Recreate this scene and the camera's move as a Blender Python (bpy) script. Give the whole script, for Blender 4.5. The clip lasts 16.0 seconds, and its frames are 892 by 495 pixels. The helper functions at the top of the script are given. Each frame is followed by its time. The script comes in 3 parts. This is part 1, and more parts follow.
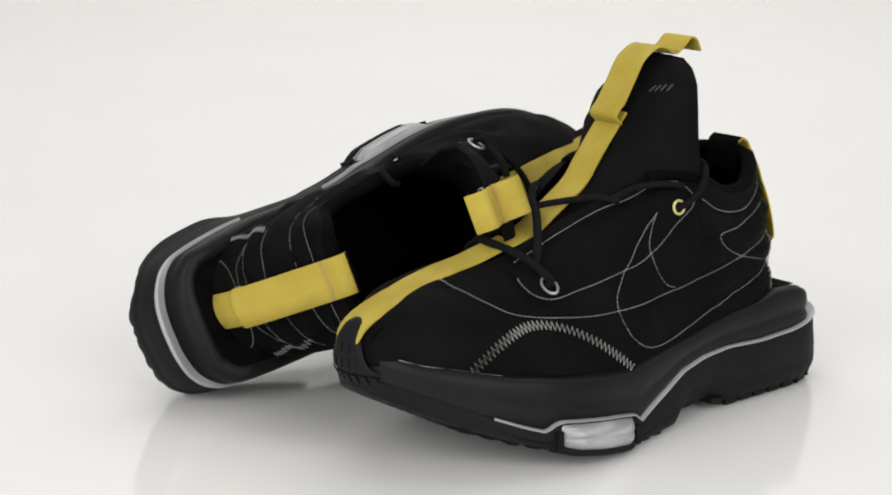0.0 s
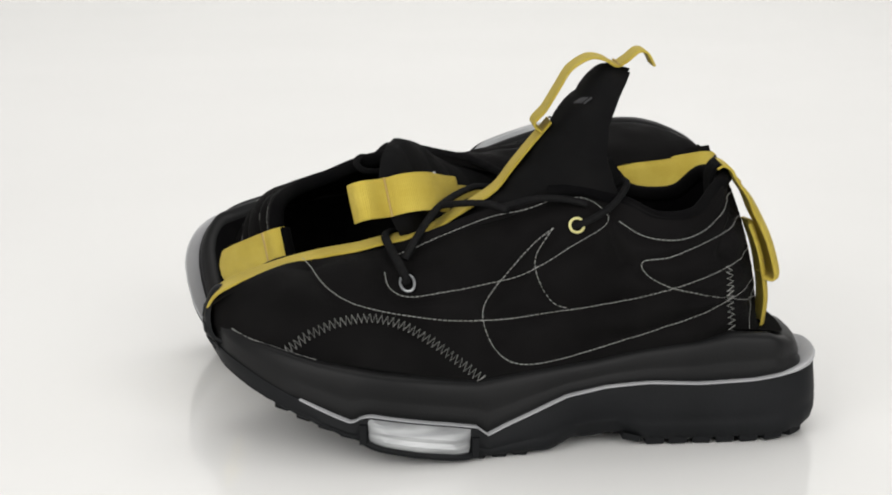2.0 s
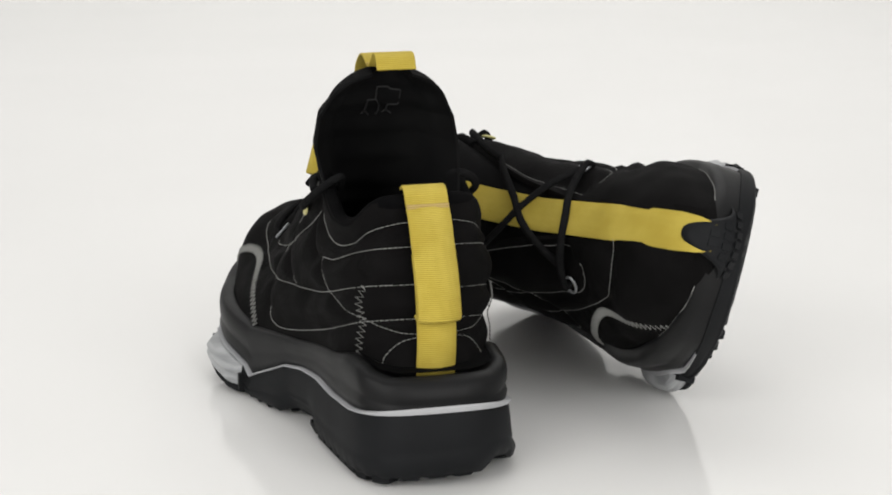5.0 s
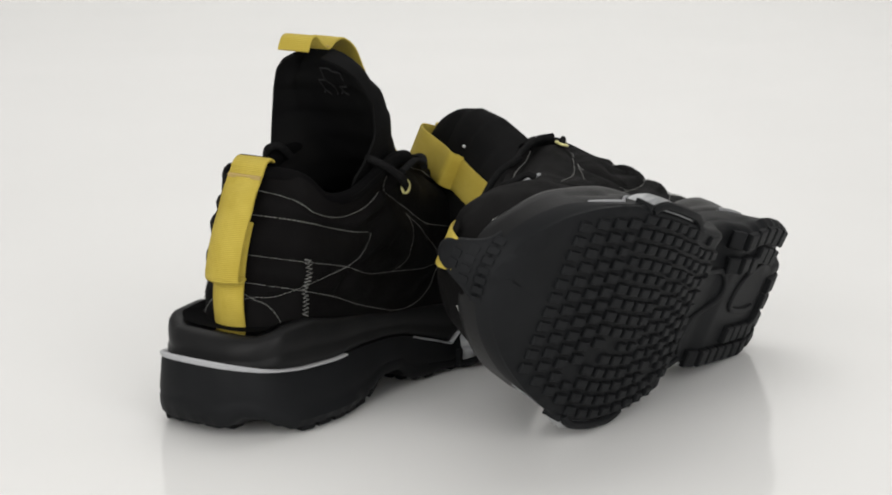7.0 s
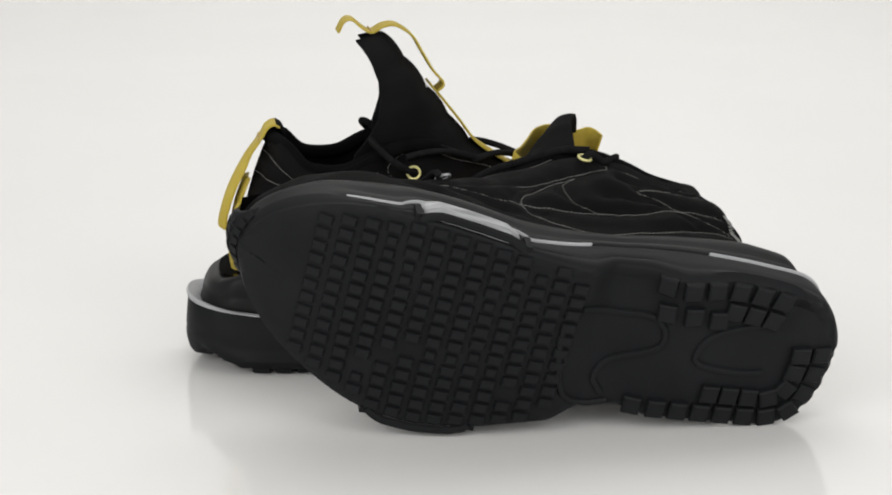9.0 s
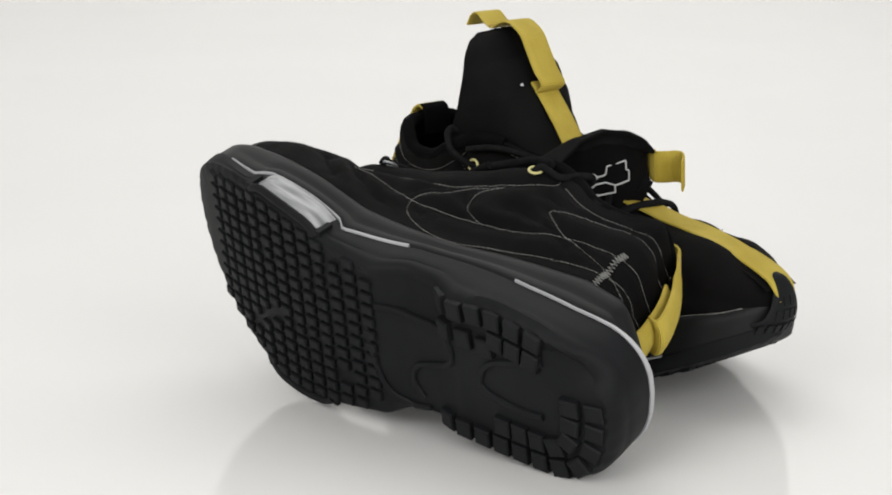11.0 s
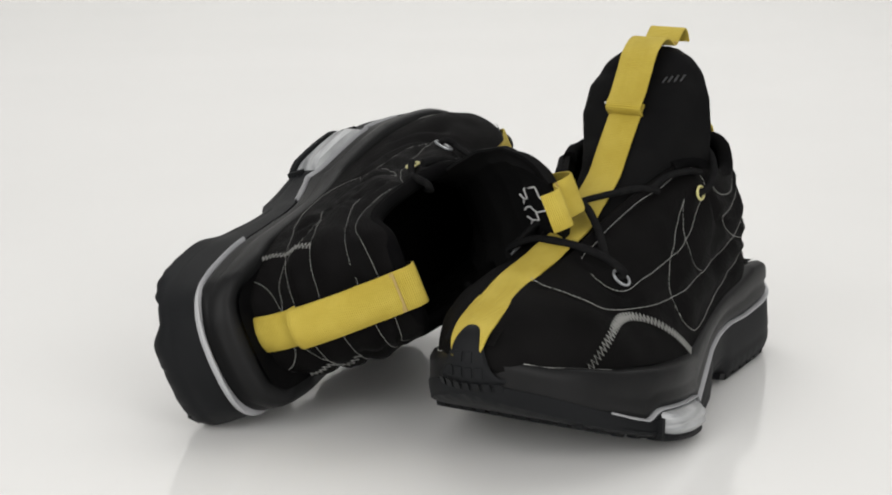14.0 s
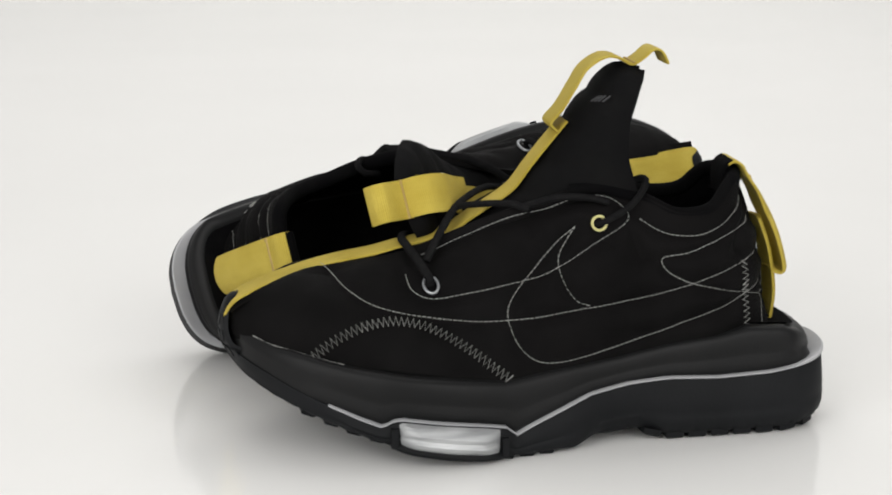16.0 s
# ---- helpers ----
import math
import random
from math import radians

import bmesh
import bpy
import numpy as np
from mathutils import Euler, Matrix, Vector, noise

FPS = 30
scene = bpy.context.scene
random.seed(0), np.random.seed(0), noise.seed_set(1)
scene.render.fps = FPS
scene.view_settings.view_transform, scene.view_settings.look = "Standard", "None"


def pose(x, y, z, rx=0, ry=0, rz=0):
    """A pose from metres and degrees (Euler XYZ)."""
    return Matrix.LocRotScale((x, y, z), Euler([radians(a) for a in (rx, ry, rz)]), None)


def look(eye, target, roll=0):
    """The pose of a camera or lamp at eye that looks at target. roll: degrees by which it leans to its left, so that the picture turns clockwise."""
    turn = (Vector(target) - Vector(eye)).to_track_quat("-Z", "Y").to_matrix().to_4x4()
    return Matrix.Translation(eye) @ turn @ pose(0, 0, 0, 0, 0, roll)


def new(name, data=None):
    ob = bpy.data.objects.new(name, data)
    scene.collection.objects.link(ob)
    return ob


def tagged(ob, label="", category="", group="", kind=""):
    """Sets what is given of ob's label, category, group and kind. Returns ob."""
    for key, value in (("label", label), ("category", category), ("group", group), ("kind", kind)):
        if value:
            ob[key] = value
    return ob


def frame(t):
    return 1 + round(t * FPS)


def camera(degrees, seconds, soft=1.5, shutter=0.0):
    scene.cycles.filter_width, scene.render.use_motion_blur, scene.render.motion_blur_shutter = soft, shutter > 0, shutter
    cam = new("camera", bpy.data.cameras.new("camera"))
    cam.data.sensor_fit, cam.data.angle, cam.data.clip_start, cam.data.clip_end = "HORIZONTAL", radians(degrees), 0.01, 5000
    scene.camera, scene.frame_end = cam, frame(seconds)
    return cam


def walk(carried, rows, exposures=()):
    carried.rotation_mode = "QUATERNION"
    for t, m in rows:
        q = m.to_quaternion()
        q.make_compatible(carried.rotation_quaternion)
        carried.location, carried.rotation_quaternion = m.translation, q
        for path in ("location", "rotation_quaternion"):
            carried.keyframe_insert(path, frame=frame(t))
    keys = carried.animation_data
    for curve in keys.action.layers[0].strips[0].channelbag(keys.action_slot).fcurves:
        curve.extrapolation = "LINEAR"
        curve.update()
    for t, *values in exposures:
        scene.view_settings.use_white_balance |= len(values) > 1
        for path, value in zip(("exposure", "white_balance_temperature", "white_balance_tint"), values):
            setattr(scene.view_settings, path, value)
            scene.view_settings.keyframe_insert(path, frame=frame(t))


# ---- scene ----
# The pair was laid out in thousandths of the camera's distance; K turns those numbers into metres.
K = 0.00107
FLOOR_D = 985.2 * K

cam = camera(24.58, 16.0, soft=1.9)
EYE = Vector((0, -FLOOR_D, 292.9 * K))
CAMERA_POSE = Matrix.Translation(EYE) @ pose(0, 0, 0, 90 - 12.77, 0, 1.175) @ pose(0, 0, 0, 0, 0, 0.255)
walk(cam, [(0.0, CAMERA_POSE), (16.0, CAMERA_POSE)],
     [(0.0, 0.04), (2.5, 0.07), (5.0, 0.05), (7.5, -0.06), (8.5, 0.02), (11.0, 0.03), (12.5, 0.0), (13.5, -0.05), (14.5, -0.05), (15.5, 0.0), (16.0, 0.03)])

# ---------------------------------------------------------------- light
world = bpy.data.worlds.new("studio")
world.use_nodes = True
scene.world = world
wn = world.node_tree.nodes
wn["Background"].inputs["Color"].default_value = (1.0, 0.99, 0.975, 1)
wn["Background"].inputs["Strength"].default_value = 0.42


def softbox(name, eye, target, size, watts):
    data = bpy.data.lights.new(name, "AREA")
    data.shape, data.size, data.energy, data.color = "SQUARE", size, watts, (1.0, 0.988, 0.97)
    ob = new(name, data)
    ob.matrix_world = look(eye, target)
    return ob


softbox("softbox_overhead", (0.05, 1.5, 2.0), (0, 1.6, 0), 2.6, 31)
softbox("softbox_front_left", (-1.3, -2.1, 1.1), (0, 0.8, 0.1), 1.8, 37)
softbox("softbox_front_right", (1.3, -2.1, 1.1), (0, 0.8, 0.1), 1.8, 34)


# ---------------------------------------------------------------- materials
def base_material(name, colour, rough, metal=0.0, spec=0.5):
    m = bpy.data.materials.new(name)
    m.use_nodes = True
    nt = m.node_tree
    b = nt.nodes["Principled BSDF"]
    b.inputs["Base Color"].default_value = (*colour, 1)
    b.inputs["Roughness"].default_value = rough
    b.inputs["Metallic"].default_value = metal
    b.inputs["Specular IOR Level"].default_value = spec
    return m, nt, b


def noise_node(nt, scale, detail=3.0, coords="Object", stretch=(1, 1, 1)):
    tc = nt.nodes.new("ShaderNodeTexCoord")
    mp = nt.nodes.new("ShaderNodeMapping")
    mp.inputs["Scale"].default_value = stretch
    n = nt.nodes.new("ShaderNodeTexNoise")
    n.inputs["Scale"].default_value = scale
    n.inputs["Detail"].default_value = detail
    nt.links.new(tc.outputs[coords], mp.inputs["Vector"])
    nt.links.new(mp.outputs["Vector"], n.inputs["Vector"])
    return n


def mix_colour(nt, fac, a, b, target, lo=0.35, hi=0.65):
    r = nt.nodes.new("ShaderNodeMapRange")
    r.inputs["From Min"].default_value, r.inputs["From Max"].default_value = lo, hi
    mx = nt.nodes.new("ShaderNodeMix")
    mx.data_type = "RGBA"
    mx.inputs["A"].default_value, mx.inputs["B"].default_value = (*a, 1), (*b, 1)
    nt.links.new(fac, r.inputs["Value"])
    nt.links.new(r.outputs["Result"], mx.inputs["Factor"])
    nt.links.new(mx.outputs["Result"], target)


def bump(nt, b, height, strength, distance):
    bp = nt.nodes.new("ShaderNodeBump")
    bp.inputs["Strength"].default_value, bp.inputs["Distance"].default_value = strength, distance
    nt.links.new(height, bp.inputs["Height"])
    nt.links.new(bp.outputs["Normal"], b.inputs["Normal"])
    return bp


def cloth(name, dark, light, rough=0.7, weave=2200, folds=38):
    m, nt, b = base_material(name, dark, rough, 0, 0.05)
    big = noise_node(nt, folds, 4)
    mix_colour(nt, big.outputs["Fac"], dark, light, b.inputs["Base Color"])
    fine = noise_node(nt, weave, 2)
    add = nt.nodes.new("ShaderNodeMath")
    add.operation = "MULTIPLY_ADD"
    nt.links.new(big.outputs["Fac"], add.inputs[0])
    add.inputs[1].default_value = 2.0
    nt.links.new(fine.outputs["Fac"], add.inputs[2])
    bump(nt, b, add.outputs[0], 0.35, 0.0012)
    return m


def webbing(name, a, c):
    m, nt, b = base_material(name, a, 0.7, 0, 0.3)
    tc = nt.nodes.new("ShaderNodeTexCoord")
    w = nt.nodes.new("ShaderNodeTexWave")
    w.inputs["Scale"].default_value = 3.6
    w.inputs["Distortion"].default_value = 0.6
    w.inputs["Detail Scale"].default_value = 3.0
    w.bands_direction = "Y"
    nt.links.new(tc.outputs["UV"], w.inputs["Vector"])
    x = nt.nodes.new("ShaderNodeTexWave")
    x.inputs["Scale"].default_value = 4.5
    x.bands_direction = "X"
    nt.links.new(tc.outputs["UV"], x.inputs["Vector"])
    weave = nt.nodes.new("ShaderNodeMath")
    weave.operation = "MULTIPLY_ADD"
    nt.links.new(x.outputs["Fac"], weave.inputs[0])
    weave.inputs[1].default_value = 0.08
    nt.links.new(w.outputs["Fac"], weave.inputs[2])
    big = noise_node(nt, 55, 5)
    tone = nt.nodes.new("ShaderNodeMath")
    tone.operation = "MULTIPLY_ADD"
    nt.links.new(weave.outputs[0], tone.inputs[0])
    tone.inputs[1].default_value = 0.34
    nt.links.new(big.outputs["Fac"], tone.inputs[2])
    mix_colour(nt, tone.outputs[0], a, c, b.inputs["Base Color"], 0.45, 1.0)
    bump(nt, b, weave.outputs[0], 0.8, 0.0005)
    return m


def rubber(name, a, c, rough):
    m, nt, b = base_material(name, a, rough, 0, 0.12)
    big = noise_node(nt, 22, 5)
    mix_colour(nt, big.outputs["Fac"], a, c, b.inputs["Base Color"])
    fine = noise_node(nt, 900, 2)
    bump(nt, b, fine.outputs["Fac"], 0.15, 0.0006)
    return m


CLOTH = cloth("black_ripstop", (0.0034, 0.0032, 0.0032), (0.0055, 0.0052, 0.0052))
LINING = cloth("black_fleece_lining", (0.0022, 0.0022, 0.0025), (0.004, 0.004, 0.004), 0.95, 1400, 60)
TONGUE = cloth("black_quilted_nylon", (0.0045, 0.0045, 0.0048), (0.007, 0.007, 0.007), 0.8)
YELLOW = webbing("yellow_webbing", (0.43, 0.32, 0.036), (0.60, 0.47, 0.082))
FOAM = rubber("charcoal_foam", (0.0085, 0.0087, 0.0089), (0.0125, 0.0125, 0.0128), 0.42)
SOLE = rubber("black_rubber", (0.0062, 0.0067, 0.0074), (0.0092, 0.0098, 0.0108), 0.58)
SILVER = rubber("silver_grey_rubber", (0.33, 0.335, 0.345), (0.42, 0.42, 0.43), 0.4)
THREAD = rubber("pale_grey_thread", (0.20, 0.20, 0.19), (0.31, 0.31, 0.295), 0.8)
TAN_THREAD = rubber("tan_thread", (0.33, 0.23, 0.07), (0.42, 0.31, 0.12), 0.8)
LACE = cloth("black_lace_cord", (0.007, 0.007, 0.0075), (0.011, 0.011, 0.011), 0.9, 3000, 300)
STEEL, nt_, b_ = base_material("grey_enamelled_eyelet", (0.33, 0.34, 0.35), 0.35, 0.6)
GOLD, nt_, b_ = base_material("yellow_enamelled_eyelet", (0.60, 0.56, 0.24), 0.35, 0.2)
PRINT, nt_, b_ = base_material("white_print", (0.55, 0.55, 0.55), 0.7)
DULL_PRINT, nt_, b_ = base_material("dull_grey_print", (0.032, 0.032, 0.034), 0.6)
FAINT_PRINT, nt_, b_ = base_material("faint_grey_print", (0.007, 0.007, 0.0073), 0.7)
AIR, nt_, b_ = base_material("clear_air_unit", (0.62, 0.64, 0.66), 0.34, 0.1, 0.5)
an = noise_node(nt_, 90, 3, "Object", (0.3, 0.3, 2.5))
mix_colour(nt_, an.outputs["Fac"], (0.17, 0.175, 0.18), (0.46, 0.47, 0.475), b_.inputs["Base Color"], 0.3, 0.7)
WHITE, nt_, b_ = base_material("gloss_white_acrylic", (0.80, 0.795, 0.78), 0.1, 0, 0.32)
wn_ = noise_node(nt_, 3, 3)
mix_colour(nt_, wn_.outputs["Fac"], (0.825, 0.82, 0.805), (0.845, 0.84, 0.825), b_.inputs["Base Color"])


# ---------------------------------------------------------------- mesh helpers
SIDE = 1.0       # 1 for the left shoe, -1 mirrors every mesh for the right one


def smooth_row(rows, n):
    """Catmull-Rom through rows of numbers, n samples, even in row index."""
    a = np.array(rows, float)
    a = np.vstack([2 * a[0] - a[1], a, 2 * a[-1] - a[-2]])
    out = []
    for s in np.linspace(0, len(rows) - 1 - 1e-9, n):
        i = int(s)
        u = s - i
        p0, p1, p2, p3 = a[i:i + 4]
        out.append(0.5 * (2 * p1 + (p2 - p0) * u + (2 * p0 - 5 * p1 + 4 * p2 - p3) * u * u + (3 * p1 - p0 - 3 * p2 + p3) * u ** 3))
    return np.array(out)


def even(points, n):
    """The polyline points at n places spaced evenly along it."""
    p = np.array(points, float)
    d = np.concatenate([[0], np.cumsum(np.linalg.norm(np.diff(p, axis=0), axis=1))])
    t = np.linspace(0, d[-1], n)
    return np.stack([np.interp(t, d, p[:, k]) for k in range(p.shape[1])], 1)


def lerp_at(table, x):
    a = np.array(table, float)
    return np.interp(x, a[:, 0], a[:, 1])


def link_mesh(name, verts, faces, material, parent=None, label="", smooth=True, uv=None):
    v = np.array(verts, float) * K
    v[:, 1] *= SIDE
    if SIDE < 0:
        faces = [tuple(reversed(f)) for f in faces]
    me = bpy.data.meshes.new(name)
    me.from_pydata([tuple(q) for q in v], [], [tuple(f) for f in faces])
    if uv is not None:
        layer = me.uv_layers.new(name="UVMap")
        for loop in me.loops:
            layer.data[loop.index].uv = uv[loop.vertex_index]
    if smooth:
        me.polygons.foreach_set("use_smooth", [True] * len(me.polygons))
        me.set_sharp_from_angle(angle=radians(42))
    me.materials.append(material)
    me.update()
    ob = new(name, me)
    ob.parent = parent
    if label:
        ob["label"] = label
    return ob


class Mesh:
    """Collects points and faces of one part."""

    def __init__(self):
        self.v, self.f, self.uv = [], [], []

    def grid(self, g, closed_u=False, closed_v=False, flip=False, uv=None):
        g = np.array(g, float)
        nu, nv = g.shape[:2]
        o = len(self.v)
        self.v += [tuple(q) for q in g.reshape(-1, 3)]
        if uv is None:
            self.uv += [(j / max(1, nv - 1), i / max(1, nu - 1)) for i in range(nu) for j in range(nv)]
        else:
            self.uv += [tuple(q) for q in np.array(uv).reshape(-1, 2)]
        for i in range(nu if closed_u else nu - 1):
            for j in range(nv if closed_v else nv - 1):
                i2, j2 = (i + 1) % nu, (j + 1) % nv
                q = (o + i * nv + j, o + i2 * nv + j, o + i2 * nv + j2, o + i * nv + j2)
                self.f.append(q[::-1] if flip else q)
        return self

    def fan(self, ring, flip=False):
        o = len(self.v)
        ring = [tuple(q) for q in ring]
        c = tuple(np.mean(np.array(ring), 0))
        self.v += ring + [c]
        self.uv += [(0, 0)] * (len(ring) + 1)
        n = len(ring)
        for i in range(n):
            q = (o + i, o + (i + 1) % n, o + n)
            self.f.append(q[::-1] if flip else q)
        return self

    def shell(self, g, thick, flip=False):
        """A sheet with thickness: g is the outer face, thick goes against its normals."""
        g = np.array(g, float)
        n = sheet_normals(g) * (-1 if flip else 1)
        h = g - n * (thick[..., None] if isinstance(thick, np.ndarray) else thick)
        self.grid(g, flip=flip)
        self.grid(h, flip=not flip)
        for a, b_, fl in ((g[0], h[0], False), (g[-1], h[-1], True), (g[:, 0], h[:, 0], True), (g[:, -1], h[:, -1], False)):
            self.grid(np.stack([a, b_]), flip=fl != flip)
        return self

    def tube(self, path, r, sides=8, squash=1.0, caps=True):
        p = np.array(path, float)
        t = np.gradient(p, axis=0)
        t /= np.linalg.norm(t, axis=1)[:, None] + 1e-12
        up = np.array((0, 0, 1.0)) if abs(t[0][2]) < 0.9 else np.array((1.0, 0, 0))
        rings = []
        for q, d in zip(p, t):
            a = np.cross(d, up)
            a /= np.linalg.norm(a) + 1e-12
            up = np.cross(a, d)
            rings.append([q + r * (np.cos(w) * a + squash * np.sin(w) * up) for w in np.linspace(0, 2 * np.pi, sides, endpoint=False)])
        self.grid(rings, closed_v=True)
        if caps:
            self.fan(rings[0]), self.fan(rings[-1], True)
        return self

    def box(self, c, ax, ay, az):
        c, ax, ay, az = (np.array(q, float) for q in (c, ax, ay, az))
        o = len(self.v)
        for sz in (-1, 1):
            for sx, sy in ((-1, -1), (1, -1), (1, 1), (-1, 1)):
                self.v.append(tuple(c + sx * ax + sy * ay + sz * az))
                self.uv.append((0, 0))
        self.f += [tuple(o + i for i in q) for q in ((3, 2, 1, 0), (4, 5, 6, 7), (0, 1, 5, 4), (1, 2, 6, 5), (2, 3, 7, 6), (3, 0, 4, 7))]
        return self

    def put(self, name, material, parent, label="", smooth=True):
        return link_mesh(name, self.v, self.f, material, parent, label, smooth, self.uv)


def sheet_normals(g):
    du, dv = np.gradient(g, axis=0), np.gradient(g, axis=1)
    n = np.cross(du, dv)
    return n / (np.linalg.norm(n, axis=2)[..., None] + 1e-12)


# ---------------------------------------------------------------- the place
def make_place():
    m = Mesh()
    far, rise, half = 2600.0, 900.0, 4200.0
    profile = [(-3200, 0), (-1500, 0), (-600, 0), (0, 0), (600, 0), (1400, 0), (2000, 0), (far, 0)]
    profile += [(far + rise * math.sin(a), rise - rise * math.cos(a)) for a in np.linspace(0.12, math.pi / 2, 12)]
    profile += [(far + rise, 2600)]
    xs = np.linspace(-half, half, 13)
    m.grid([[(x, y, z) for x in xs] for y, z in profile], flip=True)
    ob = m.put("ground", WHITE, None)
    tagged(ob, "glossy white acrylic studio floor curving up into a backdrop", "studio floor", kind="structure")


make_place()

# ---------------------------------------------------------------- the shoe: shape tables, heel at x 0, toe at x 284, left side y > 0
# bottom edge of the side panel, its top edge, and how far it bulges between them
LATERAL = [
    ((28, 0, 46), (46.5, 0, 116), 3.5), ((31, 15.5, 48), (48, 11, 117), 4), ((43, 28, 49), (52, 21, 115), 4.5),
    ((60, 35, 46), (62, 28, 105), 5), ((80, 40, 44), (80, 31, 104), 5), ((95, 43, 41), (95, 31, 111), 5),
    ((112, 45, 39), (112, 29, 117), 5), ((130, 48, 37), (128, 26, 115), 6), ((150, 53, 35), (146, 22, 109), 6),
    ((170, 57, 34), (166, 16, 101), 5), ((190, 59, 36), (184, 12, 93), 4.5), ((209, 57, 38), (202, 9, 85), 6.5),
    ((232, 50, 41), (225, 9, 81), 11), ((250, 41, 46), (246, 8, 78), 9), ((266, 28, 47), (264, 7, 71), 5),
    ((276, 13, 50), (275, 5, 66), 2), ((281, 0, 56), (281, 0, 63), 0)]
MEDIAL = [
    ((28, 0, 46), (46.5, 0, 116), 3.5), ((31, -16, 48), (48, -12, 117), 5), ((43, -26, 49), (52, -23, 115), 5.5),
    ((60, -29, 46), (62, -29, 105), 5), ((80, -31, 44), (80, -32, 104), 5), ((95, -31, 43), (95, -34, 111), 4),
    ((112, -31, 42), (112, -34, 117), 4), ((130, -34, 40), (128, -30, 115), 5), ((150, -37, 37), (146, -23, 109), 6),
    ((170, -40, 35), (166, -16, 101), 8), ((190, -42, 36), (184, -12, 93), 9), ((209, -42, 38), (202, -9, 85), 10),
    ((232, -40, 41), (225, -9, 81), 10), ((250, -34, 46), (246, -8, 78), 8), ((266, -24, 47), (264, -7, 71), 5),
    ((276, -12, 50), (275, -5, 66), 2), ((281, 0, 56), (281, 0, 63), 0)]
# seams on each side, as x and z
EYESTAY = [(199, 83), (190, 87), (173, 95), (155, 103), (140, 107), (127, 112), (115, 113), (107, 109), (104, 102), (122, 91), (142, 80), (160, 75), (178, 71), (193, 69), (201, 72), (203, 78)]
SEAMS_LATERAL = [
    EYESTAY,
    [(36, 111), (44, 109), (52, 103), (60, 97), (72, 94), (87, 96), (99, 103)],
    [(240, 82), (228, 72), (213, 65), (188, 61), (162, 60), (124, 64), (99, 67), (74, 72.5), (49, 80), (34, 83), (24, 84), (19, 84)],
    [(128, 100), (137, 93), (150, 79), (159, 67), (159, 57), (153, 46), (142, 41), (122, 43), (86, 52), (62, 59.5), (48, 64.5), (34, 68), (24, 69), (19, 69)],
    [(128, 100), (136, 88), (135, 78), (129, 68), (122, 65)],
    [(30, 100), (42, 98), (52, 95), (64, 90.5), (76, 86.5), (88, 85), (86, 79), (75, 73), (60, 69), (46, 65.5), (33, 61), (24, 58.5), (19, 58)],
    [(21, 69), (28, 66), (33, 60), (35.5, 54), (36, 47)]]
SEAMS_MEDIAL = [
    EYESTAY,
    [(36, 111), (44, 109), (51, 103), (58, 98), (72, 95), (87, 97), (99, 103)],
    [(200, 68), (180, 62), (162, 58), (140, 57), (117, 60), (91, 64), (73, 71), (46, 78), (32, 81), (24, 82), (19, 82)],
    [(123, 88), (140, 76), (153, 63), (152, 52), (142, 44), (128, 40), (114, 41), (103, 44), (82, 51), (68, 57), (53, 62), (36, 67), (24, 69), (19, 69)],
    [(123, 88), (130, 80), (129, 70), (125, 64), (114, 60)],
    [(30, 100), (42, 98), (52, 95), (64, 91), (78, 87), (92, 84), (88, 79), (77, 72), (62, 69), (46, 65.5), (33, 61), (24, 58.5), (19, 58)],
    [(21, 69), (28, 66), (33, 60), (35.5, 54), (36, 47)]]
# quilting grooves without visible thread
GROOVES_MEDIAL = [[(135, 47), (158, 58), (147, 76), (118, 95)], [(123, 62), (133, 72), (127, 85), (109, 99)], [(200, 68), (192, 60), (172, 50), (150, 44)], [(215, 66), (208, 58), (196, 50)], [(66, 58), (72, 66), (95, 74), (110, 74)], [(100, 92), (80, 86)]]
GROOVES_LATERAL = [[(40, 108), (52, 90), (46, 84)], [(104, 102), (98, 86), (92, 84)]]


# outline of the sole's lower tier: x, left, right
OUTLINE = [(1, 0, 0), (2.3, 14, -11.5), (7, 26, -21.5), (16, 34, -29.5), (30, 38.5, -33.5), (60, 40.5, -36.5), (90, 42, -36), (115, 46, -35), (140, 52, -36),
           (165, 58, -39.5), (190, 62, -43), (212, 60.5, -44), (232, 54, -42), (250, 45.5, -37.5), (265, 34, -29), (276.5, 19, -17), (283.5, 0, 0)]
BOTTOM = [(-4, 12), (-1, 9), (6, 6), (16, 4), (30, 2.9), (84, 2.9), (96, 6), (118, 6), (130, 1.5), (160, 1.5), (176, 3), (190, 4.8), (208, 8), (220, 11.5), (232, 15), (250, 21.5), (265, 27.5), (276, 33), (284, 39)]
LINE = [(-4, 37), (0, 36.5), (6, 35), (14, 33.3), (24, 31.5), (36, 30), (61, 29), (84, 30), (104, 29), (122, 26), (137, 20), (150, 15), (158, 11.5), (163, 15.5),
        (175, 17.6), (193, 20), (211, 22.2), (215, 21.2), (219, 18.6), (228, 21.5), (243, 27.5), (256, 33), (268, 38.5), (278, 42.5), (284, 46)]
RIM = [(-4, 46), (14, 46), (24, 48.5), (28, 50), (46, 51), (61, 48), (86, 45), (109, 41), (137, 38), (162, 35), (188, 38), (208, 40), (234, 43.5), (252, 47.5), (266, 50), (277, 54), (284, 59)]
N_OUT = 252


